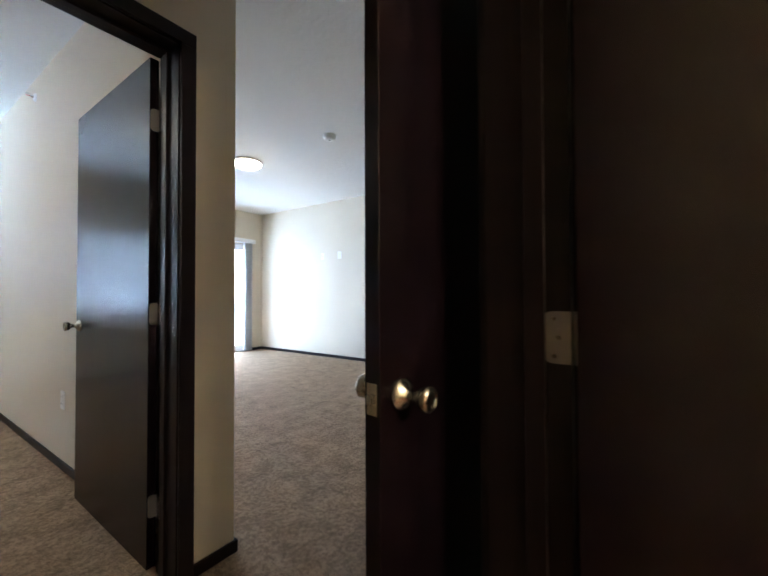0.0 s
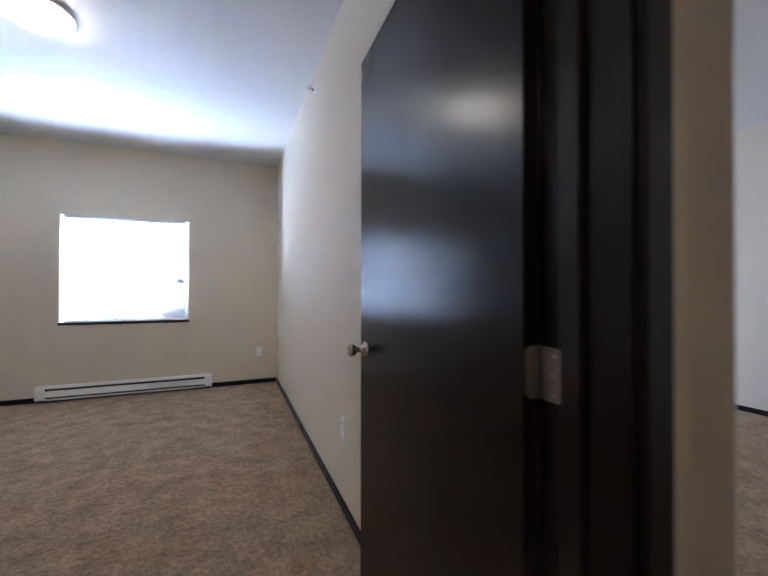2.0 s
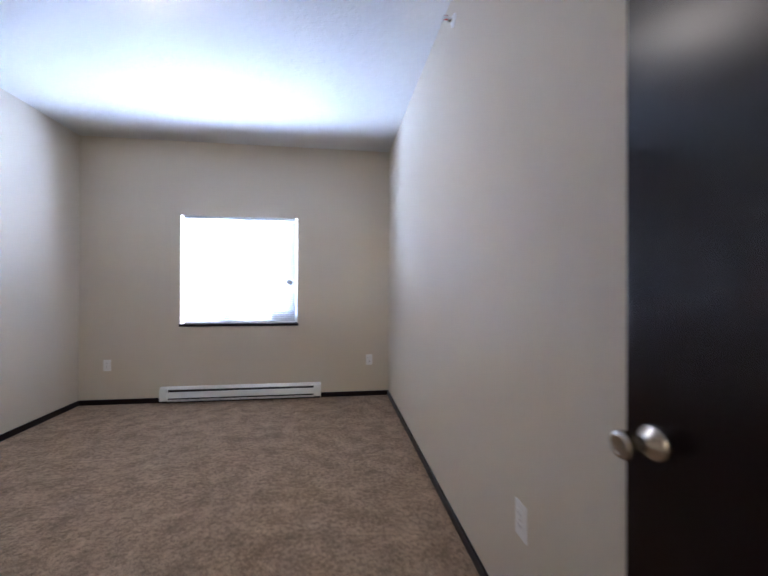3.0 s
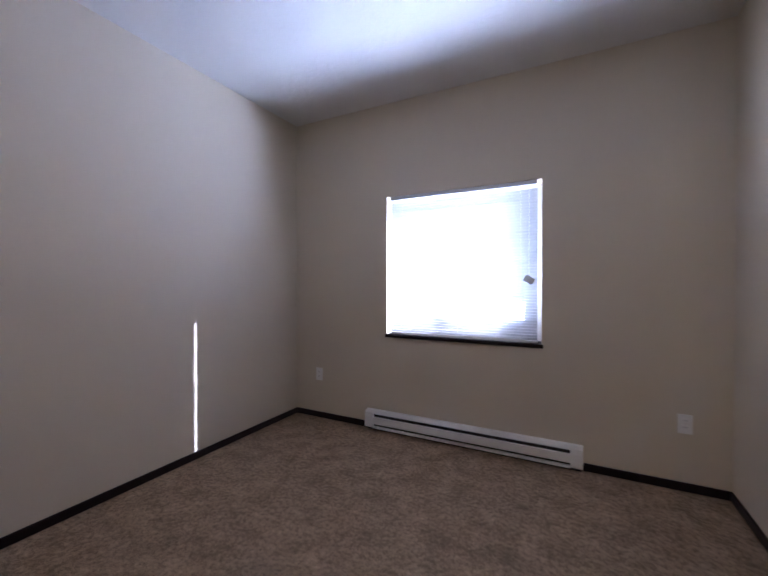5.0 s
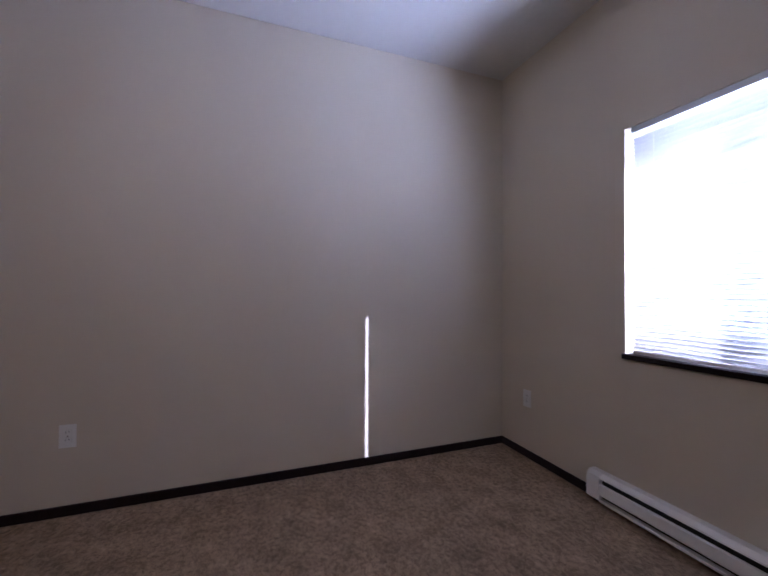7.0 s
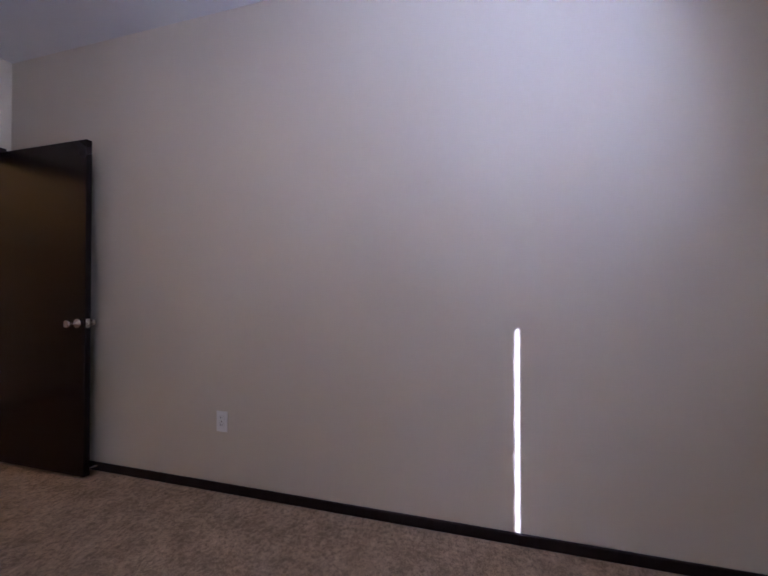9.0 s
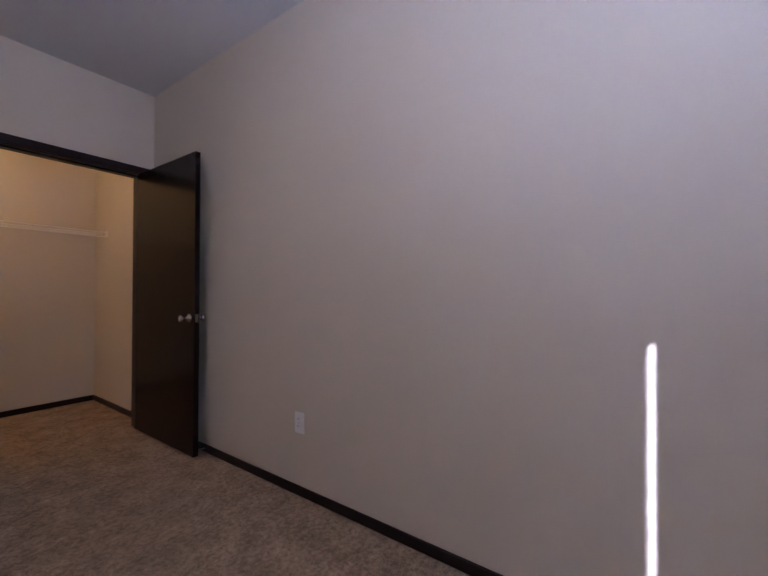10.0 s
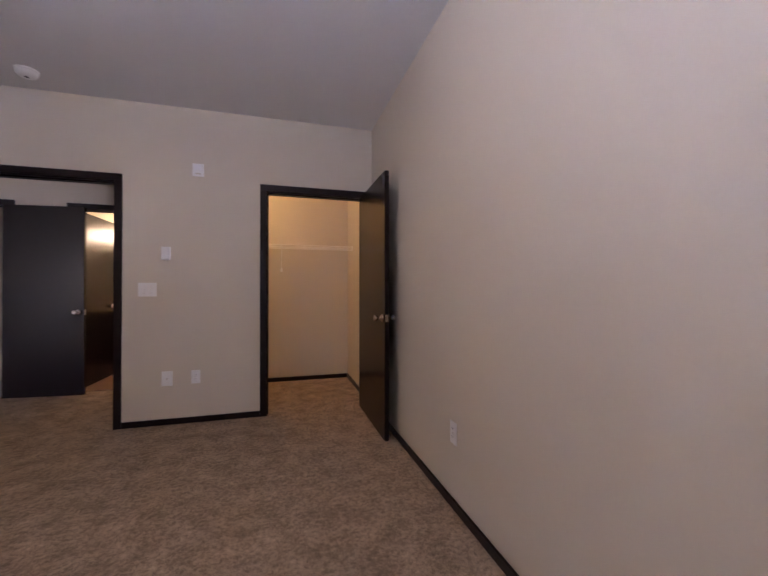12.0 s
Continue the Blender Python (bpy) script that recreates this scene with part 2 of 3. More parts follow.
structure("floor", boxes((-0.12, 10.3, -3.9, 4.93, -0.12, -0.004)), material("concrete", (0.3, 0.3, 0.29), rough=0.9), "concrete slab beneath the flooring", "floor")
structure("floor_carpet", boxes((0.0, 5.74, HS - 0.07, YP, -0.004, 0.0), (5.74, XE, 0.15, YP, -0.004, 0.0), (XE, 10.1, YC, YP, -0.004, 0.0)), CARPET,
          "tan and brown speckled cut-pile carpet", "carpet")
structure("ceiling", boxes((-0.12, 10.3, -3.9, 4.93, H, H + 0.12)), CEIL, "off-white ceiling with a knocked-down texture", "ceiling")
structure("wall_west", boxes((-0.12, 0, -1.43, D, 0, H)), WALL, "tan painted bedroom wall with a thin stripe of sun", "wall")
structure("wall_north", wall_with(-0.12, W, D, D + 0.24, H, [WIN]), WALL, "tan painted wall with a window", "wall")
structure("wall_east", boxes((W, W + 0.163, 0, D + 0.24, 0, H)), WALL, "tan painted wall between bedroom and living room", "wall")
structure("wall_south", wall_with(0, W + 0.163, -T, 0, H, [rough(C1), rough(E1)]), WALL, "tan painted wall with two doorways", "wall")
structure("wall_closet_back", boxes((0, 1.9, -1.43, -1.29, 0, H)), WALL, "tan painted closet back wall", "wall")
structure("wall_closet_side", boxes((1.9, 2.0, -1.49, -T, 0, H)), WALL, "tan painted wall between closet and hall", "wall")
structure("wall_hall_south", wall_with(2.0, XE, HS - T, HS, H, [rough(B1), rough(P1)]), WALL, "tan painted hall wall with two doorways", "wall")
structure("wall_bath_west", boxes((1.40, 1.50, -3.80, -1.43, 0, H)), WALL, "tan painted bathroom wall", "wall")
structure("wall_bath_north", boxes((1.50, 2.0, -1.60, -1.49, 0, H)), WALL, "tan painted bathroom return wall", "wall")
structure("wall_bath_south", boxes((1.40, 3.35, -3.9, -3.80, 0, H)), WALL, "tan painted bathroom wall", "wall")
structure("wall_bath_east", boxes((3.25, 3.35, -3.80, HS - T, 0, H)), WALL, "tan painted bathroom wall", "wall")
structure("wall_pantry", boxes((4.75, 4.85, -2.3, HS - T, 0, H), (3.35, 4.85, -2.4, -2.3, 0, H)), WALL, "tan painted hall closet walls", "wall")
structure("wall_living_north", wall_with(W + 0.163, XW, YP, YP + 0.15, H, [PAT]), WALL, "tan painted living room wall with a patio door", "wall")
structure("wall_living_east", boxes((XW, XW + 0.14, YC, YP + 0.15, 0, H)), WALL, "tan painted living room wall in bright daylight", "wall")
structure("wall_alcove", wall_with(XW + 0.14, 10.1, YC, YC + 0.12, H, [rough(R1)]), WALL, "tan painted wall with a doorway", "wall")
structure("wall_entry", boxes((XE, XE + 0.14, -1.0, YC, 0, H), (XE, XE + 0.14, -2.0, -1.0, HEAD + JAMB, H), (XE, XE + 0.14, -2.4, -2.0, 0, H)), WALL,
          "tan painted wall by the entry", "wall")
# the north opening is unseen, added to let the fill lamp in
structure("wall_far_room", boxes((10.1, 10.22, YC, YP + 0.15, 0, H), (XW + 0.14, 8.3, YP, YP + 0.15, 0, H), (8.3, 9.5, YP, YP + 0.15, 0, 0.85), (8.3, 9.5, YP, YP + 0.15, 1.95, H), (9.5, 10.1, YP, YP + 0.15, 0, H)), WALL, "pale tan far room walls", "wall")
# unseen slab, added to keep sun and sky off the living room
structure("soffit", boxes((4.95, XW + 0.3, YP + 0.15, YP + 2.7, 2.36, 2.56)), WALL, "added unseen slab that shades the patio door", "soffit")


def baseboard(x0, x1, y0, y1):
    bm = boxes((x0, x1, y0, y1, 0, 0.052))
    structure("baseboard", bevelled(bm, 0.003, 1), TRIM, "espresso-stained low baseboard", "baseboard")


CW, CR, CT = 0.057, 0.005, 0.016      # casing: width, reveal, thickness
B = 0.013
edge = CW + CR
baseboard(0, B, 0.0, D)                                                 # bedroom west
baseboard(B, 0.788, D - B, D)                                           # bedroom north, either side of the heater
baseboard(2.422, W - B, D - B, D)
baseboard(W - B, W, 0.0, D)                                             # bedroom east
baseboard(C1[1] + edge, E1[0] - edge, 0, B)                             # bedroom south
baseboard(0, B, -1.29, -T)                                              # closet
baseboard(B, 1.9 - B, -1.29, -1.29 + B)
baseboard(1.9 - B, 1.9, -1.29, -T)
baseboard(E1[1] + edge, W + 0.163 + B, -T - B, -T)                      # hall stub and its corner
baseboard(W + 0.163, W + 0.163 + B, -T, YP)
baseboard(2.0, E1[0] - edge, -T - B, -T)
baseboard(B1[1] + edge, P1[0] - edge, HS, HS + B)
baseboard(P1[1] + edge, XE, HS, HS + B)
baseboard(W + 0.163 + B, PAT[0] - 0.03, YP - B, YP)                     # living room
baseboard(PAT[1] + 0.03, XW - B, YP - B, YP)
baseboard(XW - B, XW, YC - B, YP)
baseboard(R1[1] + edge, XE, YC - B, YC)
baseboard(XE - B, XE, -0.9, YC - B)
baseboard(10.1 - B, 10.1, YC + 0.12, YP)
baseboard(XW + 0.14, 10.1, YP - B, YP)


def vinyl_floor(name, x0, x1, y0, y1, label):
    """Planks of sheet vinyl, each a piece with a fine groove."""
    ob = structure(name, boxes((x0, x1, y0, y1, -0.004, 0.001)), SLOT, label, "floor")
    rng = random.Random(7)
    y = y0
    while y < y1 - 0.01:
        w = min(0.15, y1 - y)
        x = x0 - rng.uniform(0, 0.9)
        while x < x1:
            a, b = max(x, x0), min(x + 0.92, x1)
            if b - a > 0.01:
                part("plank", boxes((a, b - 0.0015, y, y + w - 0.0015, 0.001, 0.004)), FLOOR_VINYL, ob)
            x += 0.92
        y += w
    return ob


vinyl_floor("floor_entry", 5.745, XE, HS, 0.145, "red-brown wood-look vinyl entry floor")
vinyl_floor("floor_bath", 1.5, 3.25, -3.8, HS - 0.07, "red-brown wood-look vinyl bathroom floor")


# ---- doors ----
def door_trim(name, opening, y0, y1, shift=None):
    """Lining, stop and casings of a doorway in a wall from y0 to y1."""
    a, b = opening
    ob = thing(name, shift or Matrix.Identity(4), "espresso-stained door frame and casing", "door frame", kind="structure")
    part("jamb", boxes((a - JAMB, a, y0, y1, 0, HEAD)), TRIM, ob)
    part("jamb", boxes((b, b + JAMB, y0, y1, 0, HEAD)), TRIM, ob)
    part("head_jamb", boxes((a - JAMB, b + JAMB, y0, y1, HEAD, HEAD + JAMB)), TRIM, ob)
    for ya, yb in ((y0 - CT, y0), (y1, y1 + CT)):
        part("casing", bevelled(boxes((a - edge, a - CR, ya, yb, 0, HEAD + CR)), 0.004), TRIM, ob)
        part("casing", bevelled(boxes((b + CR, b + edge, ya, yb, 0, HEAD + CR)), 0.004), TRIM, ob)
        part("head_casing", bevelled(boxes((a - edge, b + edge, ya, yb, HEAD + CR, HEAD + edge)), 0.004), TRIM, ob)
    return ob


def door_stop_strip(ob, opening, ya, yb):
    a, b = opening
    part("stop", bevelled(boxes((a, a + 0.011, ya, yb, 0, HEAD - 0.011)), 0.002), TRIM, ob)
    part("stop", bevelled(boxes((b - 0.011, b, ya, yb, 0, HEAD - 0.011)), 0.002), TRIM, ob)
    part("head_stop", bevelled(boxes((a, b, ya, yb, HEAD - 0.011, HEAD)), 0.002), TRIM, ob)


def ybox(x0, x1, y0, y1, z0, z1, hand):
    """A box whose y is mirrored for a left-hand door."""
    y0, y1 = sorted((y0 * hand, y1 * hand))
    return boxes((x0, x1, y0, y1, z0, z1))


def door_knob(leaf_ob, x, z, face, side):
    """Rose, neck and knob on one face of a leaf; side is +1 or -1 along y."""
    prof = [(0.034, 0), (0.034, 0.003), (0.031, 0.008), (0.024, 0.014), (0.016, 0.019), (0.0115, 0.024), (0.0105, 0.034), (0.0125, 0.040), (0.019, 0.046),
            (0.0245, 0.053), (0.0265, 0.061), (0.0260, 0.067), (0.022, 0.0715), (0.017, 0.0725), (0.0155, 0.070), (0.006, 0.0695)]
    bm = lathe([(r * 0.9, side * h * 0.92) for r, h in prof], 28, "y")
    part("knob", moved(bm, Matrix.Translation((x, face, z))), NICKEL, leaf_ob, "satin nickel round door knob", True)


def door(name, m, width, hand, label, hinges=(0.26, 1.02, 1.80), kz=0.937):
    """A flush leaf: hinge side at the origin, width along x, pin face at y = 0, thickness away from it."""
    ob = thing(name, m, label, "door", kind="structure")
    leaf = part("leaf", bevelled(ybox(0.002, width, -0.035, 0, 0.018, 2.050, hand), 0.0015, 1), DARK, ob)
    door_knob(leaf, width - 0.062, kz, 0.0, hand)
    door_knob(leaf, width - 0.062, kz, -0.035 * hand, -hand)
    part("latch_plate", bevelled(ybox(width - 0.001, width + 0.0015, -0.029, -0.006, kz - 0.028, kz + 0.028, hand), 0.0008, 1), NICKEL, leaf, "satin nickel latch plate")
    part("latch", bevelled(ybox(width + 0.001, width + 0.010, -0.023, -0.012, kz - 0.008, kz + 0.008, hand), 0.002, 2), NICKEL, leaf)
    for z in hinges:
        part("hinge", rounded_plate(-0.0006, 0.002 * hand, -0.032 * hand, z, 0.003), HINGE, leaf, "satin nickel hinge plate")
        bm = lathe([(0.0062, -0.0445), (0.0062, 0.0445)], 12, "z")
        part("hinge_pin", moved(bm, Matrix.Translation((-0.003, 0.006 * hand, z))), HINGE, leaf, "", True)
    return ob


def rounded_plate(x, y0, y1, z, thick):
    """A hinge plate in the plane x with round corners on its inner edge y1."""
    r, h, c = 0.0135, 0.0445, []
    s = 1 if y1 > y0 else -1
    c += [(y0, z - h)]
    c += [(y1 - s * r + s * r * math.sin(a), z - h + r - r * math.cos(a)) for a in (0, 0.39, 0.78, 1.18, 1.57)]
    c += [(y1 - s * r + s * r * math.cos(a), z + h - r + r * math.sin(a)) for a in (0, 0.39, 0.78, 1.18, 1.57)]
    c += [(y0, z + h)]
    return extruded(c, min(x, x + thick), max(x, x + thick))


def jamb_hinges(ob, x, y0, y1, side):
    for z in (0.26, 1.02, 1.80):
        plate = part("hinge_plate", rounded_plate(x, y0, y1, z, side * 0.0025), HINGE, ob, "satin nickel hinge plate")
        for dz in (-0.032, 0.0, 0.032):
            yy = y0 + (y1 - y0) * (0.62 if dz else 0.45)
            part("screw", moved(lathe([(0.0036, 0), (0.0036, side * 0.0012)], 10, "x"), Matrix.Translation((x + side * 0.0025, yy, z + dz))), NICKEL, plate)


trim = door_trim("door_frame_1", E1, -T, 0)
door_stop_strip(trim, E1, -0.075, -0.041)
jamb_hinges(trim, E1[1], -0.001, -0.038, -1)
trim = door_trim("door_frame_2", C1, -T, 0)
door_stop_strip(trim, C1, -0.075, -0.041)
jamb_hinges(trim, C1[0], -0.001, -0.038, 1)
trim = door_trim("door_frame_3", B1, HS - T, HS)
door_stop_strip(trim, B1, HS - T + 0.041, HS - T + 0.075)
jamb_hinges(trim, B1[1], HS - T + 0.001, HS - T + 0.044, -1)
trim = door_trim("door_frame_4", P1, HS - T, HS)
door_stop_strip(trim, P1, HS - 0.075, HS - 0.041)
jamb_hinges(trim, P1[0], HS - 0.001, HS - 0.038, 1)
door_trim("door_frame_5", R1, YC, YC + 0.12)
door_trim("door_frame_6", (-2.0 + JAMB, -1.0 - JAMB), 0, 0.14, Matrix.Translation((XE + 0.14, 0, 0)) @ pose(0, 0, 0, 0, 0, 90))

door("door_1", pose(E1[1] + 0.003, 0.012, 0, 0, 0, 88.6), 0.89, -1, "open espresso-stained flush bedroom door")
door("door_2", pose(C1[0] - 0.003, 0.012, 0, 0, 0, 90), 0.885, 1, "open espresso-stained flush closet door")
door("door_3", pose(B1[1] + 0.003, HS - T - 0.010, 0, 0, 0, 268), 0.757, 1, "open espresso-stained flush bathroom door")
door("door_4", pose(P1[0] - 0.003, HS + 0.052, 0, 0, 0, 174.3), 0.762, 1, "espresso-stained hall closet door swung fully open", kz=0.912)
door("door_5", pose(XE + 0.05, -1.022, 0, 0, 0, 270), 0.955, 1, "closed espresso-stained entry door")


# ---- bedroom window ----
def window():
    x0, x1, z0, z1 = WIN
    ob = thing("window_1", pose(0, D, 0), "white vinyl sliding window above a dark sill", "window", kind="structure")
    f, ya, yb = 0.05, 0.15, 0.21
    fr = part("window_frame", bevelled(boxes((x0, x0 + f, ya, yb, z0, z1), (x1 - f, x1, ya, yb, z0, z1), (x0 + f, x1 - f, ya, yb, z0, z0 + f), (x0 + f, x1 - f, ya, yb, z1 - 0.035, z1)), 0.003, 1), VINYL_WHITE, ob)
    xm = (x0 + x1) / 2
    for a, b, y in ((x0 + f, xm + 0.070, 0.184), (xm - 0.070, x1 - f, 0.160)):
        s, top, rail = 0.085, z1 - 0.035, 0.030
        part("sash", bevelled(boxes((a, a + s, y, y + 0.022, z0 + f, top), (b - s, b, y, y + 0.022, z0 + f, top), (a + s, b - s, y, y + 0.022, z0 + f, z0 + f + s), (a + s, b - s, y, y + 0.022, top - rail, top)), 0.003, 1), VINYL_WHITE, ob)
        pane = part("pane", boxes((a + s - 0.004, b - s + 0.004, y + 0.009, y + 0.013, z0 + f + s - 0.004, top - rail + 0.004)), GLASS, ob, "clear glass pane")
        pane.visible_shadow = False
    part("window_sill", bevelled(boxes((x0 - 0.012, x1 + 0.012, -0.016, 0.0, z0 - 0.022, z0 + 0.004), (x0, x1, 0.0, 0.15, z0 - 0.012, z0 + 0.004)), 0.003, 1), TRIM, ob, "espresso-stained window sill")
    return ob


window()


def mini_blind():
    x0, x1, z0, z1 = WIN
    ob = thing("mini_blind", pose(0, D + 0.020, 0), "lowered white mini blind with closed slats", "blind")
    a, b = x0 + 0.034, x1 - 0.030
    # headrail and brackets take the translucent slat material to look lit from behind
    part("headrail", bevelled(boxes((x0 + 0.038, x1 - 0.042, -0.018, 0.020, z1 - 0.034, z1 - 0.004)), 0.003, 2), SLAT, ob, "white headrail, translucent so that it glows")
    part("bottom_rail", bevelled(boxes((a, b, -0.012, 0.012, z0 + 0.008, z0 + 0.024)), 0.004, 2), VINYL_WHITE, ob, "white bottom rail")
    pitch, tilt = 0.0205, radians(50)
    n = int((z1 - 0.052 - z0 - 0.03) / pitch)
    for x in (x0 + 0.034, x1 - 0.042):
        part("bracket", bevelled(boxes((x, x + 0.008, -0.020, 0.022, z1 - 0.036, z1)), 0.002, 1), SLAT, ob, "white end bracket, translucent like the headrail")
    bm = bmesh.new()
    rows = []
    for i in range(6):
        u = (i / 5 - 0.5) * 0.025
        h = 0.0022 * (1 - (2 * u / 0.025) ** 2)
        y, z = u * math.cos(tilt) + h * math.sin(tilt), -u * math.sin(tilt) + h * math.cos(tilt)
        rows.append((bm.verts.new((a, y, z)), bm.verts.new((b, y, z))))
    for p, q in zip(rows, rows[1:]):
        bm.faces.new((p[0], p[1], q[1], q[0]))
    me = mesh_of("slat", bm, SLAT, True)
    rng = random.Random(3)
    for i in range(n):
        s = new("slat", me)
        s.parent = ob
        s.matrix_basis = Matrix.Translation((rng.uniform(-0.0012, 0.0012), 0, z0 + 0.035 + i * pitch)) @ pose(0, 0, 0, rng.uniform(-2.5, 2.5), 0, 0)
    for x in (x0 + 0.14, (x0 + x1) / 2, x1 - 0.14):
        for y in (-0.0135, 0.0135):
            part("ladder_cord", moved(lathe([(0.0008, z0 + 0.01), (0.0008, z1 - 0.03)], 6), Matrix.Translation((x, y, 0))), VINYL_WHITE, ob)
    tag = boxes((-0.034, 0.034, -0.001, 0.001, -0.024, 0.024))
    part("tag", moved(tag, Matrix.Translation((2.082, -0.022, 1.262)) @ pose(0, 0, 0, 0, 32, 0)), TAG, ob, "small printed hang tag")
    part("pull_cord", moved(lathe([(0.0012, 1.28), (0.0012, z1 - 0.03)], 6), Matrix.Translation((2.082, -0.022, 0))), VINYL_WHITE, ob)
    return ob


mini_blind()


# ---- patio door ----
def patio_door():
    x0, x1, z0, z1 = PAT
    ob = thing("door_6", pose(0, YP, 0), "white sliding glass patio door", "door", kind="structure")
    f = 0.05
    part("door_frame", bevelled(boxes((x0, x0 + f, 0.04, 0.13, 0, z1), (x1 - f, x1, 0.04, 0.13, 0, z1), (x0 + f, x1 - f, 0.04, 0.13, z1 - f, z1), (x0 + f, x1 - f, 0.04, 0.13, 0, 0.03)), 0.004, 1), VINYL_WHITE, ob)
    xm = (x0 + x1) / 2
    for a, b, y in ((x0 + f, xm + 0.04, 0.09), (xm - 0.04, x1 - f, 0.055)):
        s = 0.075
        part("sash", bevelled(boxes((a, a + s, y, y + 0.03, 0.03, z1 - f), (b - s, b, y, y + 0.03, 0.03, z1 - f), (a + s, b - s, y, y + 0.03, 0.03, 0.13), (a + s, b - s, y, y + 0.03, z1 - f - s, z1 - f)), 0.004, 1), VINYL_WHITE, ob)
        pane = part("pane", boxes((a + s - 0.004, b - s + 0.004, y + 0.013, y + 0.017, 0.126, z1 - f - s + 0.004)), GLASS, ob, "clear glass pane")
        pane.visible_shadow = False
    return ob


patio_door()


def vertical_blind():
    x0, x1, z0, z1 = PAT
    ob = thing("vertical_blind", pose(0, YP - 0.055, 0), "white vertical blind drawn aside at the patio door", "blind")
    part("headrail", bevelled(boxes((x0 - 0.05, x1 + 0.04, -0.045, 0.03, 2.11, 2.19)), 0.004, 2), VINYL_WHITE, ob, "white valance")
    me = mesh_of("vane", bevelled(boxes((-0.044, 0.044, -0.0012, 0.0012, 0.03, 2.11)), 0.0004, 1), SLAT)
    for i in range(9):
        v = new("vane", me)
        v.parent = ob
        v.matrix_basis = pose(x1 - 0.02 - i * 0.021, 0, 0, 0, 0, 68 + (i % 3) * 4)
    return ob


vertical_blind()


# ---- electric baseboard heater ----
def heater():
    x0, x1 = 0.79, 2.42
    ob = thing("baseboard_heater", pose(0, D, 0), "white enamelled electric baseboard heater under the window", "heater")
    part("back_plate", boxes((x0, x1, -0.010, 0.0, 0.030, 0.166)), ENAMEL, ob)
    hood = [(-0.010, 0.166), (-0.040, 0.166), (-0.060, 0.150), (-0.062, 0.143), (-0.060, 0.143), (-0.057, 0.149), (-0.038, 0.163), (-0.010, 0.163)]
    part("top_hood", extruded(hood, x0 + 0.075, x1 - 0.075), ENAMEL, ob)
    front = [(-0.056, 0.119), (-0.063, 0.113), (-0.066, 0.062), (-0.060, 0.056), (-0.057, 0.057), (-0.062, 0.064), (-0.059, 0.111), (-0.053, 0.117)]
    part("front_panel", extruded(front, x0 + 0.075, x1 - 0.075), ENAMEL, ob)
    part("foot_rail", extruded([(-0.010, 0.024), (-0.066, 0.024), (-0.066, 0.036), (-0.010, 0.034)], x0 + 0.075, x1 - 0.075), ENAMEL, ob)
    # near-black block for the fins, also the shade in both slots
    part("element", boxes((x0 + 0.075, x1 - 0.075, -0.040, -0.011, 0.037, 0.150)), SLOT, ob, "dark heating fins and shade in the slots")
    for xa, xb in ((x0, x0 + 0.075), (x1 - 0.075, x1)):
        part("end_cap", extruded([(-0.010, 0.168), (-0.042, 0.168), (-0.062, 0.152), (-0.068, 0.120), (-0.068, 0.036), (-0.062, 0.028), (-0.010, 0.028)], xa, xb), ENAMEL, ob)
    # coloured near-black in place of the shade under the heater
    part("foot", boxes((x0 + 0.01, x1 - 0.01, -0.030, 0.0, 0.0, 0.024)), SLOT, ob, "mounting foot, dark for the shade beneath the heater")
    return ob


heater()


# ---- lamps ----
def flush_lamp(x, y, r, mat, label, group="flush ceiling lamps"):
    ob = thing("ceiling_lamp", pose(x, y, H), label, "ceiling lamp", group)
    part("pan", lathe([(r * 0.97, 0), (r * 1.0, -0.006), (r * 1.0, -0.026), (r * 0.96, -0.030)], 48), NICKEL, ob, "brushed metal rim", True)
    dome = [(r * 0.955, -0.028)] + [(r * 0.95 * math.cos(a), -0.030 - 0.062 * math.sin(a)) for a in [i * math.pi / 2 / 10 for i in range(10)]] + [(0.004, -0.092)]
    part("diffuser", lathe(dome, 48), mat, ob, "lit frosted glass diffuser", True)
    return ob


flush_lamp(1.60, 2.18, 0.18, GLOW, "lit frosted flush lamp on the bedroom ceiling")
flush_lamp(5.14, 2.35, 0.18, GLOW_LIVING, "lit frosted flush lamp on the living room ceiling")
flush_lamp(7.29, -0.80, 0.18, GLOW_LIVING, "lit frosted flush lamp by the entry")
flush_lamp(1.25, -0.62, 0.12, GLOW_CLOSET, "lit small flush lamp in the closet")


# ---- small wall things ----
def against(x, y, z, facing):
    """The pose of a thing on a wall: its own -y points out of the wall; facing is the way it looks."""
    return pose(x, y, z, 0, 0, {"-y": 0, "+x": 90, "+y": 180, "-x": 270}[facing])


def cover_plate(name, w, h, label, category, m):
    ob = thing(name, m, label, category)
    part("plate", bevelled(boxes((-w / 2, w / 2, -0.006, 0, -h / 2, h / 2)), 0.003, 2), PLATE, ob)
    return ob


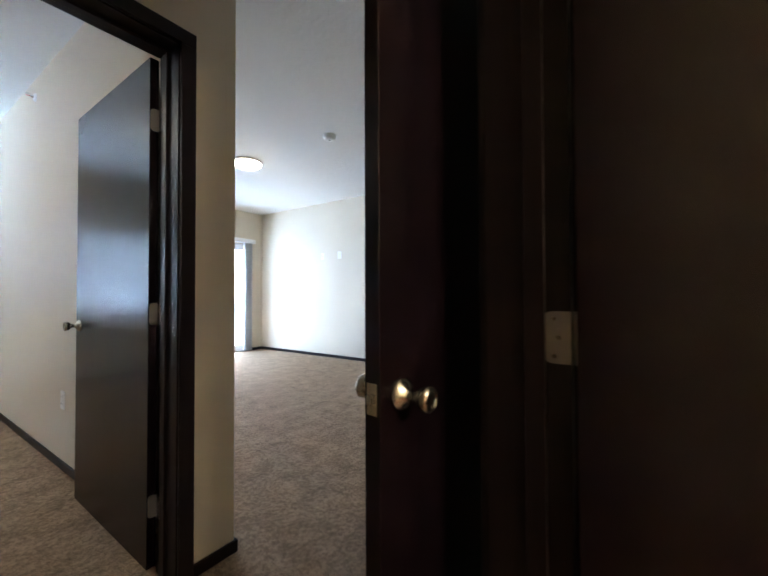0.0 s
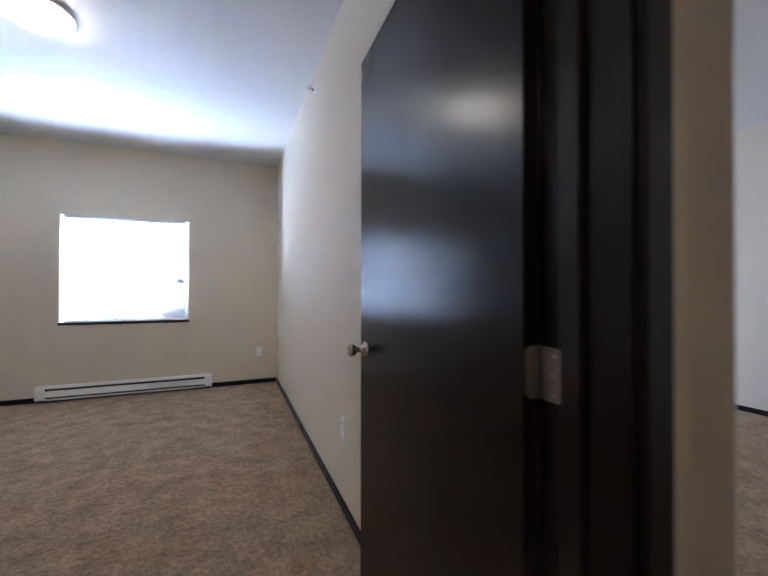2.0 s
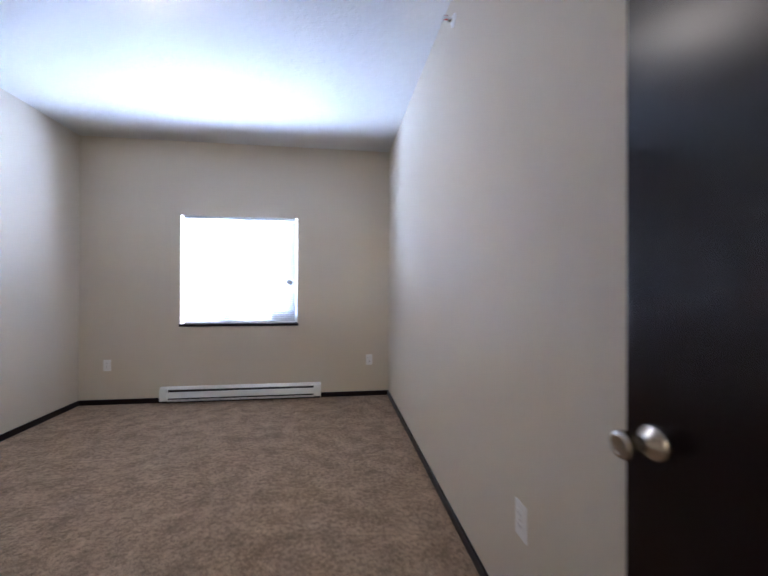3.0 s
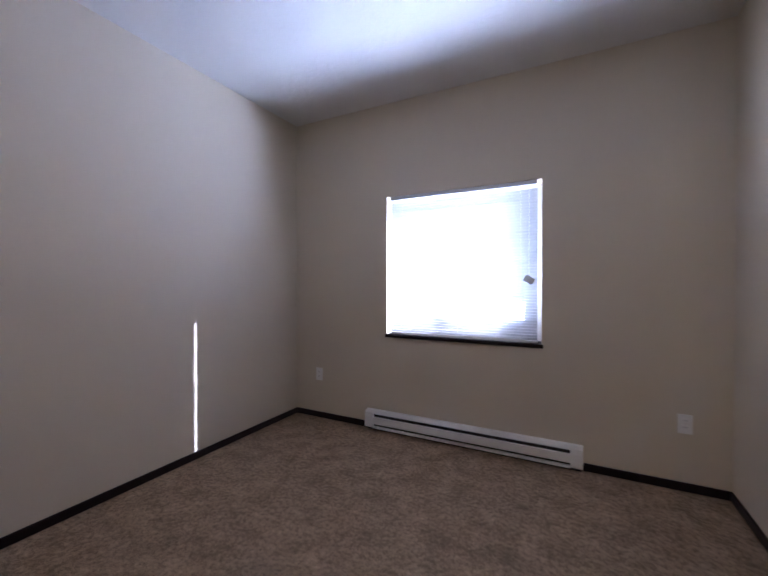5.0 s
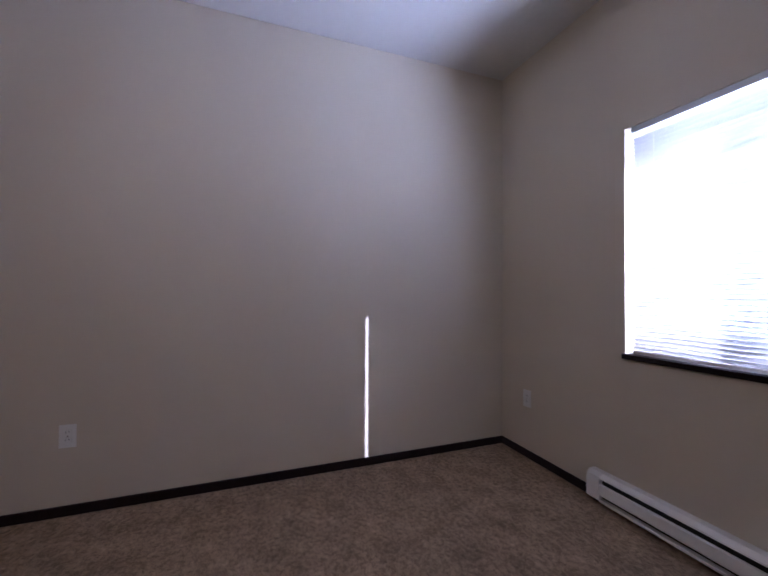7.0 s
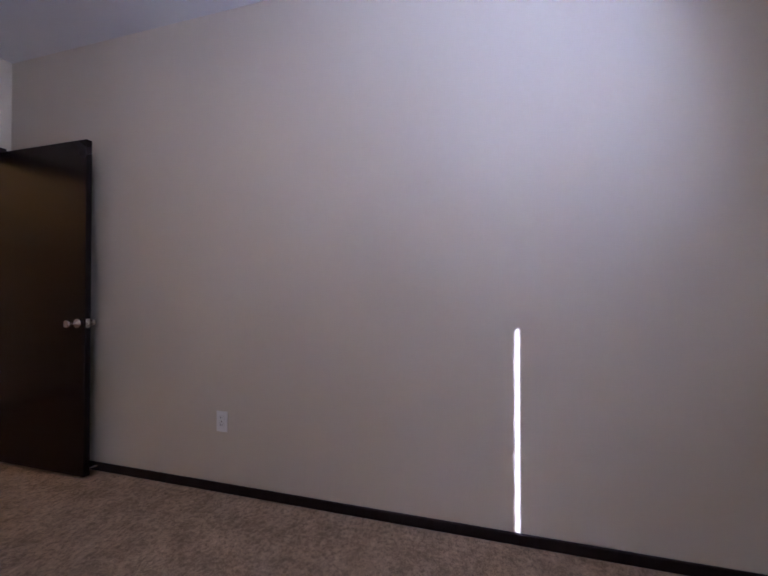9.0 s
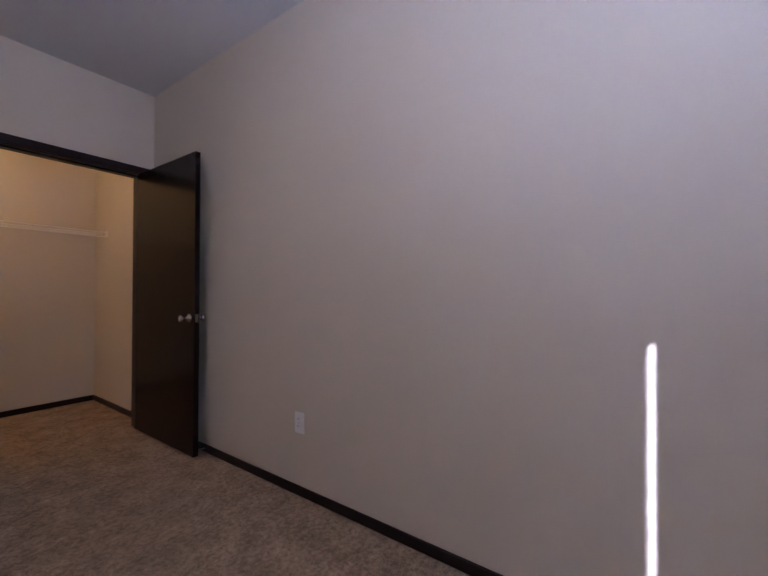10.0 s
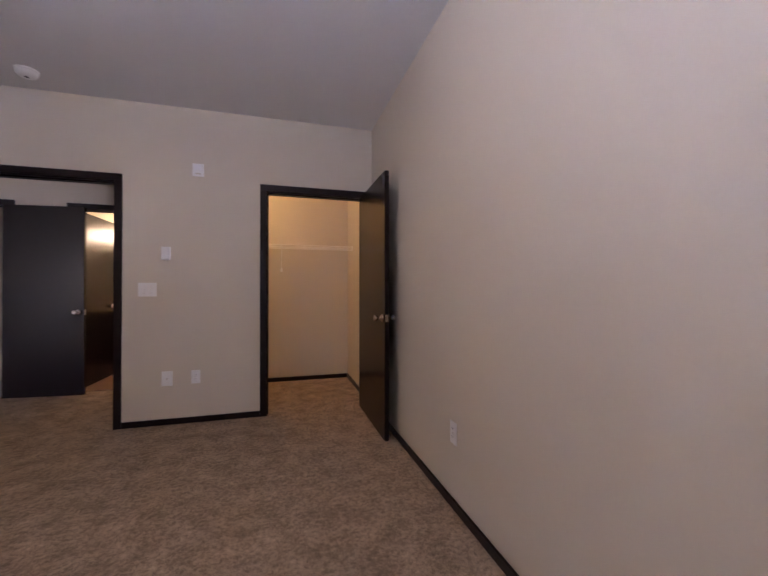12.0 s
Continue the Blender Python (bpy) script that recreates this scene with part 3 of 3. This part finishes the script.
def outlet(x, y, z, facing):
    ob = cover_plate("wall_outlet", 0.072, 0.116, "white duplex outlet low on the wall", "outlet", against(x, y, z, facing))
    for dz in (-0.02, 0.02):
        r = part("receptacle", bevelled(boxes((-0.017, 0.017, -0.009, -0.005, dz - 0.014, dz + 0.014)), 0.003, 2), PLATE, ob)
        for sx in (-0.0065, 0.0065):
            part("slot", boxes((sx - 0.001, sx + 0.001, -0.0095, -0.0088, dz - 0.002, dz + 0.007)), SLOT, r)
    part("screw", moved(lathe([(0.003, 0), (0.003, -0.0015)], 10, "y"), Matrix.Translation((0, -0.006, 0))), CHROME, ob)


def cable_plate(x, y, z, facing):
    ob = cover_plate("cable_plate", 0.086, 0.126, "white cable jack plate low on the wall", "wall plate", against(x, y, z, facing))
    part("jack", moved(lathe([(0.0055, 0), (0.0055, -0.008), (0.003, -0.009)], 12, "y"), Matrix.Translation((0, -0.006, 0))), CHROME, ob, "threaded metal cable jack", True)


def switch_plate(x, y, z, facing, gangs=2):
    ob = cover_plate("light_switch", 0.094 + 0.046 * (gangs - 1), 0.116, "white light switch plate with toggles", "light switch", against(x, y, z, facing))
    for i in range(gangs):
        sx = (i - (gangs - 1) / 2) * 0.046
        part("toggle", moved(bevelled(boxes((-0.005, 0.005, -0.013, 0, -0.006, 0.006)), 0.0015, 2), Matrix.Translation((sx, -0.004, 0.002)) @ pose(0, 0, 0, 28, 0, 0)), PLATE, ob)
        for dz in (-0.03, 0.03):
            part("screw", moved(lathe([(0.003, 0), (0.003, -0.0012)], 10, "y"), Matrix.Translation((sx, -0.006, dz))), CHROME, ob)


def thermostat(x, y, z, facing):
    ob = thing("thermostat", against(x, y, z, facing), "white wall thermostat with a dial", "thermostat")
    part("base", bevelled(boxes((-0.036, 0.036, -0.008, 0, -0.058, 0.058)), 0.003, 2), PLATE, ob)
    part("cover", bevelled(boxes((-0.033, 0.033, -0.030, -0.008, -0.052, 0.055)), 0.006, 3), PLATE, ob)
    part("dial", moved(lathe([(0.014, 0), (0.014, -0.004), (0.012, -0.006)], 24, "y"), Matrix.Translation((0, -0.030, -0.025))), ENAMEL, ob, "", True)


def strobe(x, y, z, facing):
    ob = thing("fire_strobe", against(x, y, z, facing), "white square fire alarm strobe", "fire alarm")
    part("base", bevelled(boxes((-0.045, 0.045, -0.018, 0, -0.055, 0.055)), 0.004, 2), PLATE, ob)
    part("lens", bevelled(boxes((-0.026, 0.026, -0.034, -0.018, -0.004, 0.040)), 0.006, 2), VINYL_WHITE, ob, "clear strobe lens")
    part("lettering", boxes((-0.022, 0.022, -0.0188, -0.0178, -0.040, -0.028)), CREAM, ob, "faint lettering bar")


def sprinkler(x, y, z, facing):
    ob = thing("sprinkler", against(x, y, z, facing), "sidewall sprinkler head high on the wall", "sprinkler")
    part("escutcheon", lathe([(0.032, 0), (0.032, -0.004), (0.022, -0.012)], 28, "y"), VINYL_WHITE, ob, "", True)
    part("body", lathe([(0.011, -0.010), (0.011, -0.028), (0.007, -0.034)], 16, "y"), CHROME, ob, "", True)
    part("bulb", lathe([(0.0025, -0.034), (0.0025, -0.056)], 10, "y"), RED, ob, "red glass bulb", True)
    part("deflector", bevelled(boxes((-0.016, 0.016, -0.062, -0.058, -0.012, 0.012), (-0.016, 0.016, -0.060, -0.034, 0.012, 0.015)), 0.001, 1), CHROME, ob)


def smoke_detector(x, y):
    ob = thing("smoke_detector", pose(x, y, H), "round white smoke detector on the ceiling", "smoke detector")
    part("base", lathe([(0.070, 0), (0.070, -0.012), (0.066, -0.014)], 40), PLATE, ob, "", True)
    part("cover", lathe([(0.064, -0.014), (0.062, -0.030), (0.050, -0.044), (0.030, -0.048), (0.0, -0.048)][:4] + [(0.004, -0.048)], 40), PLATE, ob, "", True)
    part("sounder", lathe([(0.012, -0.047), (0.012, -0.0495)], 20), SLOT, ob)


outlet(0.267, D, 0.400, "-y")
outlet(2.952, D, 0.400, "-y")
outlet(0, 1.778, 0.396, "+x")
outlet(W, 1.440, 0.430, "-x")
outlet(1.580, 0, 0.396, "+y")
cable_plate(1.802, 0, 0.393, "+y")
switch_plate(1.952, 0, 1.154, "+y", 2)
thermostat(1.813, 0, 1.463, "+y")
strobe(1.564, 0, 2.198, "+y")
sprinkler(W, 2.15, 2.592, "-x")
smoke_detector(2.637, 0.29)
smoke_detector(5.18, 1.02)
outlet(XE, 0.108, 0.39, "-x")
thermostat(XW, 1.90, 1.465, "-x")
switch_plate(XW, 1.750, 1.157, "-x", 2)
outlet(XW, 3.074, 1.78, "-x")
cable_plate(XW, 2.669, 1.78, "-x")
chime = thing("door_chime", against(XE, -0.644, 2.55, "-x"), "cream door chime box high on the wall", "door chime")
part("cover", bevelled(boxes((-0.07, 0.07, -0.035, 0, -0.04, 0.04)), 0.008, 3), CREAM, chime)
part("grille", boxes((-0.05, 0.05, -0.036, -0.0345, -0.022, -0.016)), PLATE, chime)


def spring_stop(x, y):
    ob = thing("door_stop", pose(x, y, 0.034), "spring door stop on the baseboard", "door stop")
    prof = [(0.009, 0)] + [(0.005 + 0.0016 * (i % 2), 0.004 + i * 0.0035) for i in range(16)] + [(0.0035, 0.062)]
    part("spring", lathe(prof, 14, "x"), CHROME, ob, "", True)
    part("tip", lathe([(0.0062, 0.060), (0.0062, 0.074), (0.004, 0.076)], 14, "x"), VINYL_WHITE, ob, "white rubber tip", True)


spring_stop(B, 0.845)


# ---- closet shelf ----
def wire_shelf():
    ob = thing("wire_shelf", pose(0, -1.29, 1.690), "white wire closet shelf with a hanging lip", "shelf")
    def rod(a, b, r):
        d = Vector(b) - Vector(a)
        bm = lathe([(r, 0), (r, d.length)], 8)
        return moved(bm, Matrix.Translation(a) @ d.to_track_quat("Z", "Y").to_matrix().to_4x4())
    for y, z in ((0.012, 0.0), (0.155, -0.003), (0.305, 0.0), (0.305, -0.046)):
        part("long_rod", rod((0.004, y, z), (1.896, y, z), 0.0032), WIRE, ob, "", True)
    x = 0.02
    me = None
    while x < 1.885:
        if me is None:
            bm = rod((0, 0.008, 0.004), (0, 0.308, 0.004), 0.0014)
            tmp = rod((0, 0.308, 0.004), (0, 0.308, -0.046), 0.0014)
            extra = bpy.data.meshes.new("t")
            tmp.to_mesh(extra)
            bm.from_mesh(extra)
            tmp.free()
            me = mesh_of("cross_wire", bm, WIRE)
        w = new("cross_wire", me)
        w.parent = ob
        w.location = (x, 0, 0)
        x += 0.0254
    for x in (0.0, 1.9):
        s = 1 if x == 0 else -1
        part("end_bracket", bevelled(boxes((min(x, x + s * 0.006), max(x, x + s * 0.006), 0.285, 0.325, -0.045, 0.012)), 0.002, 1), WIRE, ob, "white plastic end bracket")
    part("brace", rod((0.85, 0.300, -0.004), (0.85, 0.006, -0.29), 0.004), WIRE, ob, "white diagonal shelf brace", True)
    part("brace_foot", bevelled(boxes((0.835, 0.865, 0, 0.008, -0.31, -0.265)), 0.002, 1), WIRE, ob)


wire_shelf()


# ---- bathroom vanity, seen mirrored in the open door ----
def vanity():
    ob = thing("vanity", pose(2.42, -3.80, 0, 0, 0, 90), "dark vanity cabinet in the bathroom", "vanity")
    part("body", boxes((0, 0.52, -0.55, 0.55, 0.10, 0.80)), DARK, ob)
    part("plinth", boxes((0, 0.46, -0.55, 0.55, 0.0, 0.10)), SLOT, ob)
    for y in (-0.275, 0.275):
        d = part("cabinet_door", bevelled(boxes((0.52, 0.54, y - 0.265, y + 0.265, 0.13, 0.78)), 0.003, 1), DARK, ob)
        part("handle", moved(lathe([(0.006, 0), (0.006, 0.012), (0.014, 0.022), (0.012, 0.027)], 16, "x"), Matrix.Translation((0.54, y * 0.2, 0.70))), NICKEL, d, "", True)
    ct = thing("countertop", pose(2.42, -3.80, 0.80, 0, 0, 90), "tan laminate vanity top with a splash", "countertop")
    part("slab", bevelled(boxes((0, 0.56, -0.57, 0.57, 0, 0.035)), 0.006, 2), STONE, ct)
    part("splash", bevelled(boxes((0, 0.02, -0.57, 0.57, 0.035, 0.13)), 0.004, 1), STONE, ct)
    mr = thing("mirror", pose(2.42, -3.80, 1.45, 0, 0, 90), "frameless wall mirror above the vanity", "mirror")
    part("glass", bevelled(boxes((0, 0.006, -0.52, 0.52, -0.46, 0.42)), 0.002, 1), MIRROR, mr)
    bar = thing("vanity_light", pose(2.42, -3.80, 2.06, 0, 0, 90), "lit bar lamp above the mirror", "wall lamp")
    part("back_plate", bevelled(boxes((0, 0.03, -0.40, 0.40, -0.05, 0.05)), 0.004, 1), NICKEL, bar)
    for y in (-0.27, 0, 0.27):
        part("shade", moved(lathe([(0.035, -0.07), (0.055, -0.02), (0.058, 0.05), (0.04, 0.07)], 24), Matrix.Translation((0.09, y, 0))), GLOW_BATH, bar, "lit frosted glass shade", True)


vanity()


# ---- outside ----
structure("ground", boxes((-600, 600, 5.3, 900, -0.55, -0.45)), PAVING, "pale sunlit concrete paving outside the windows", "ground")
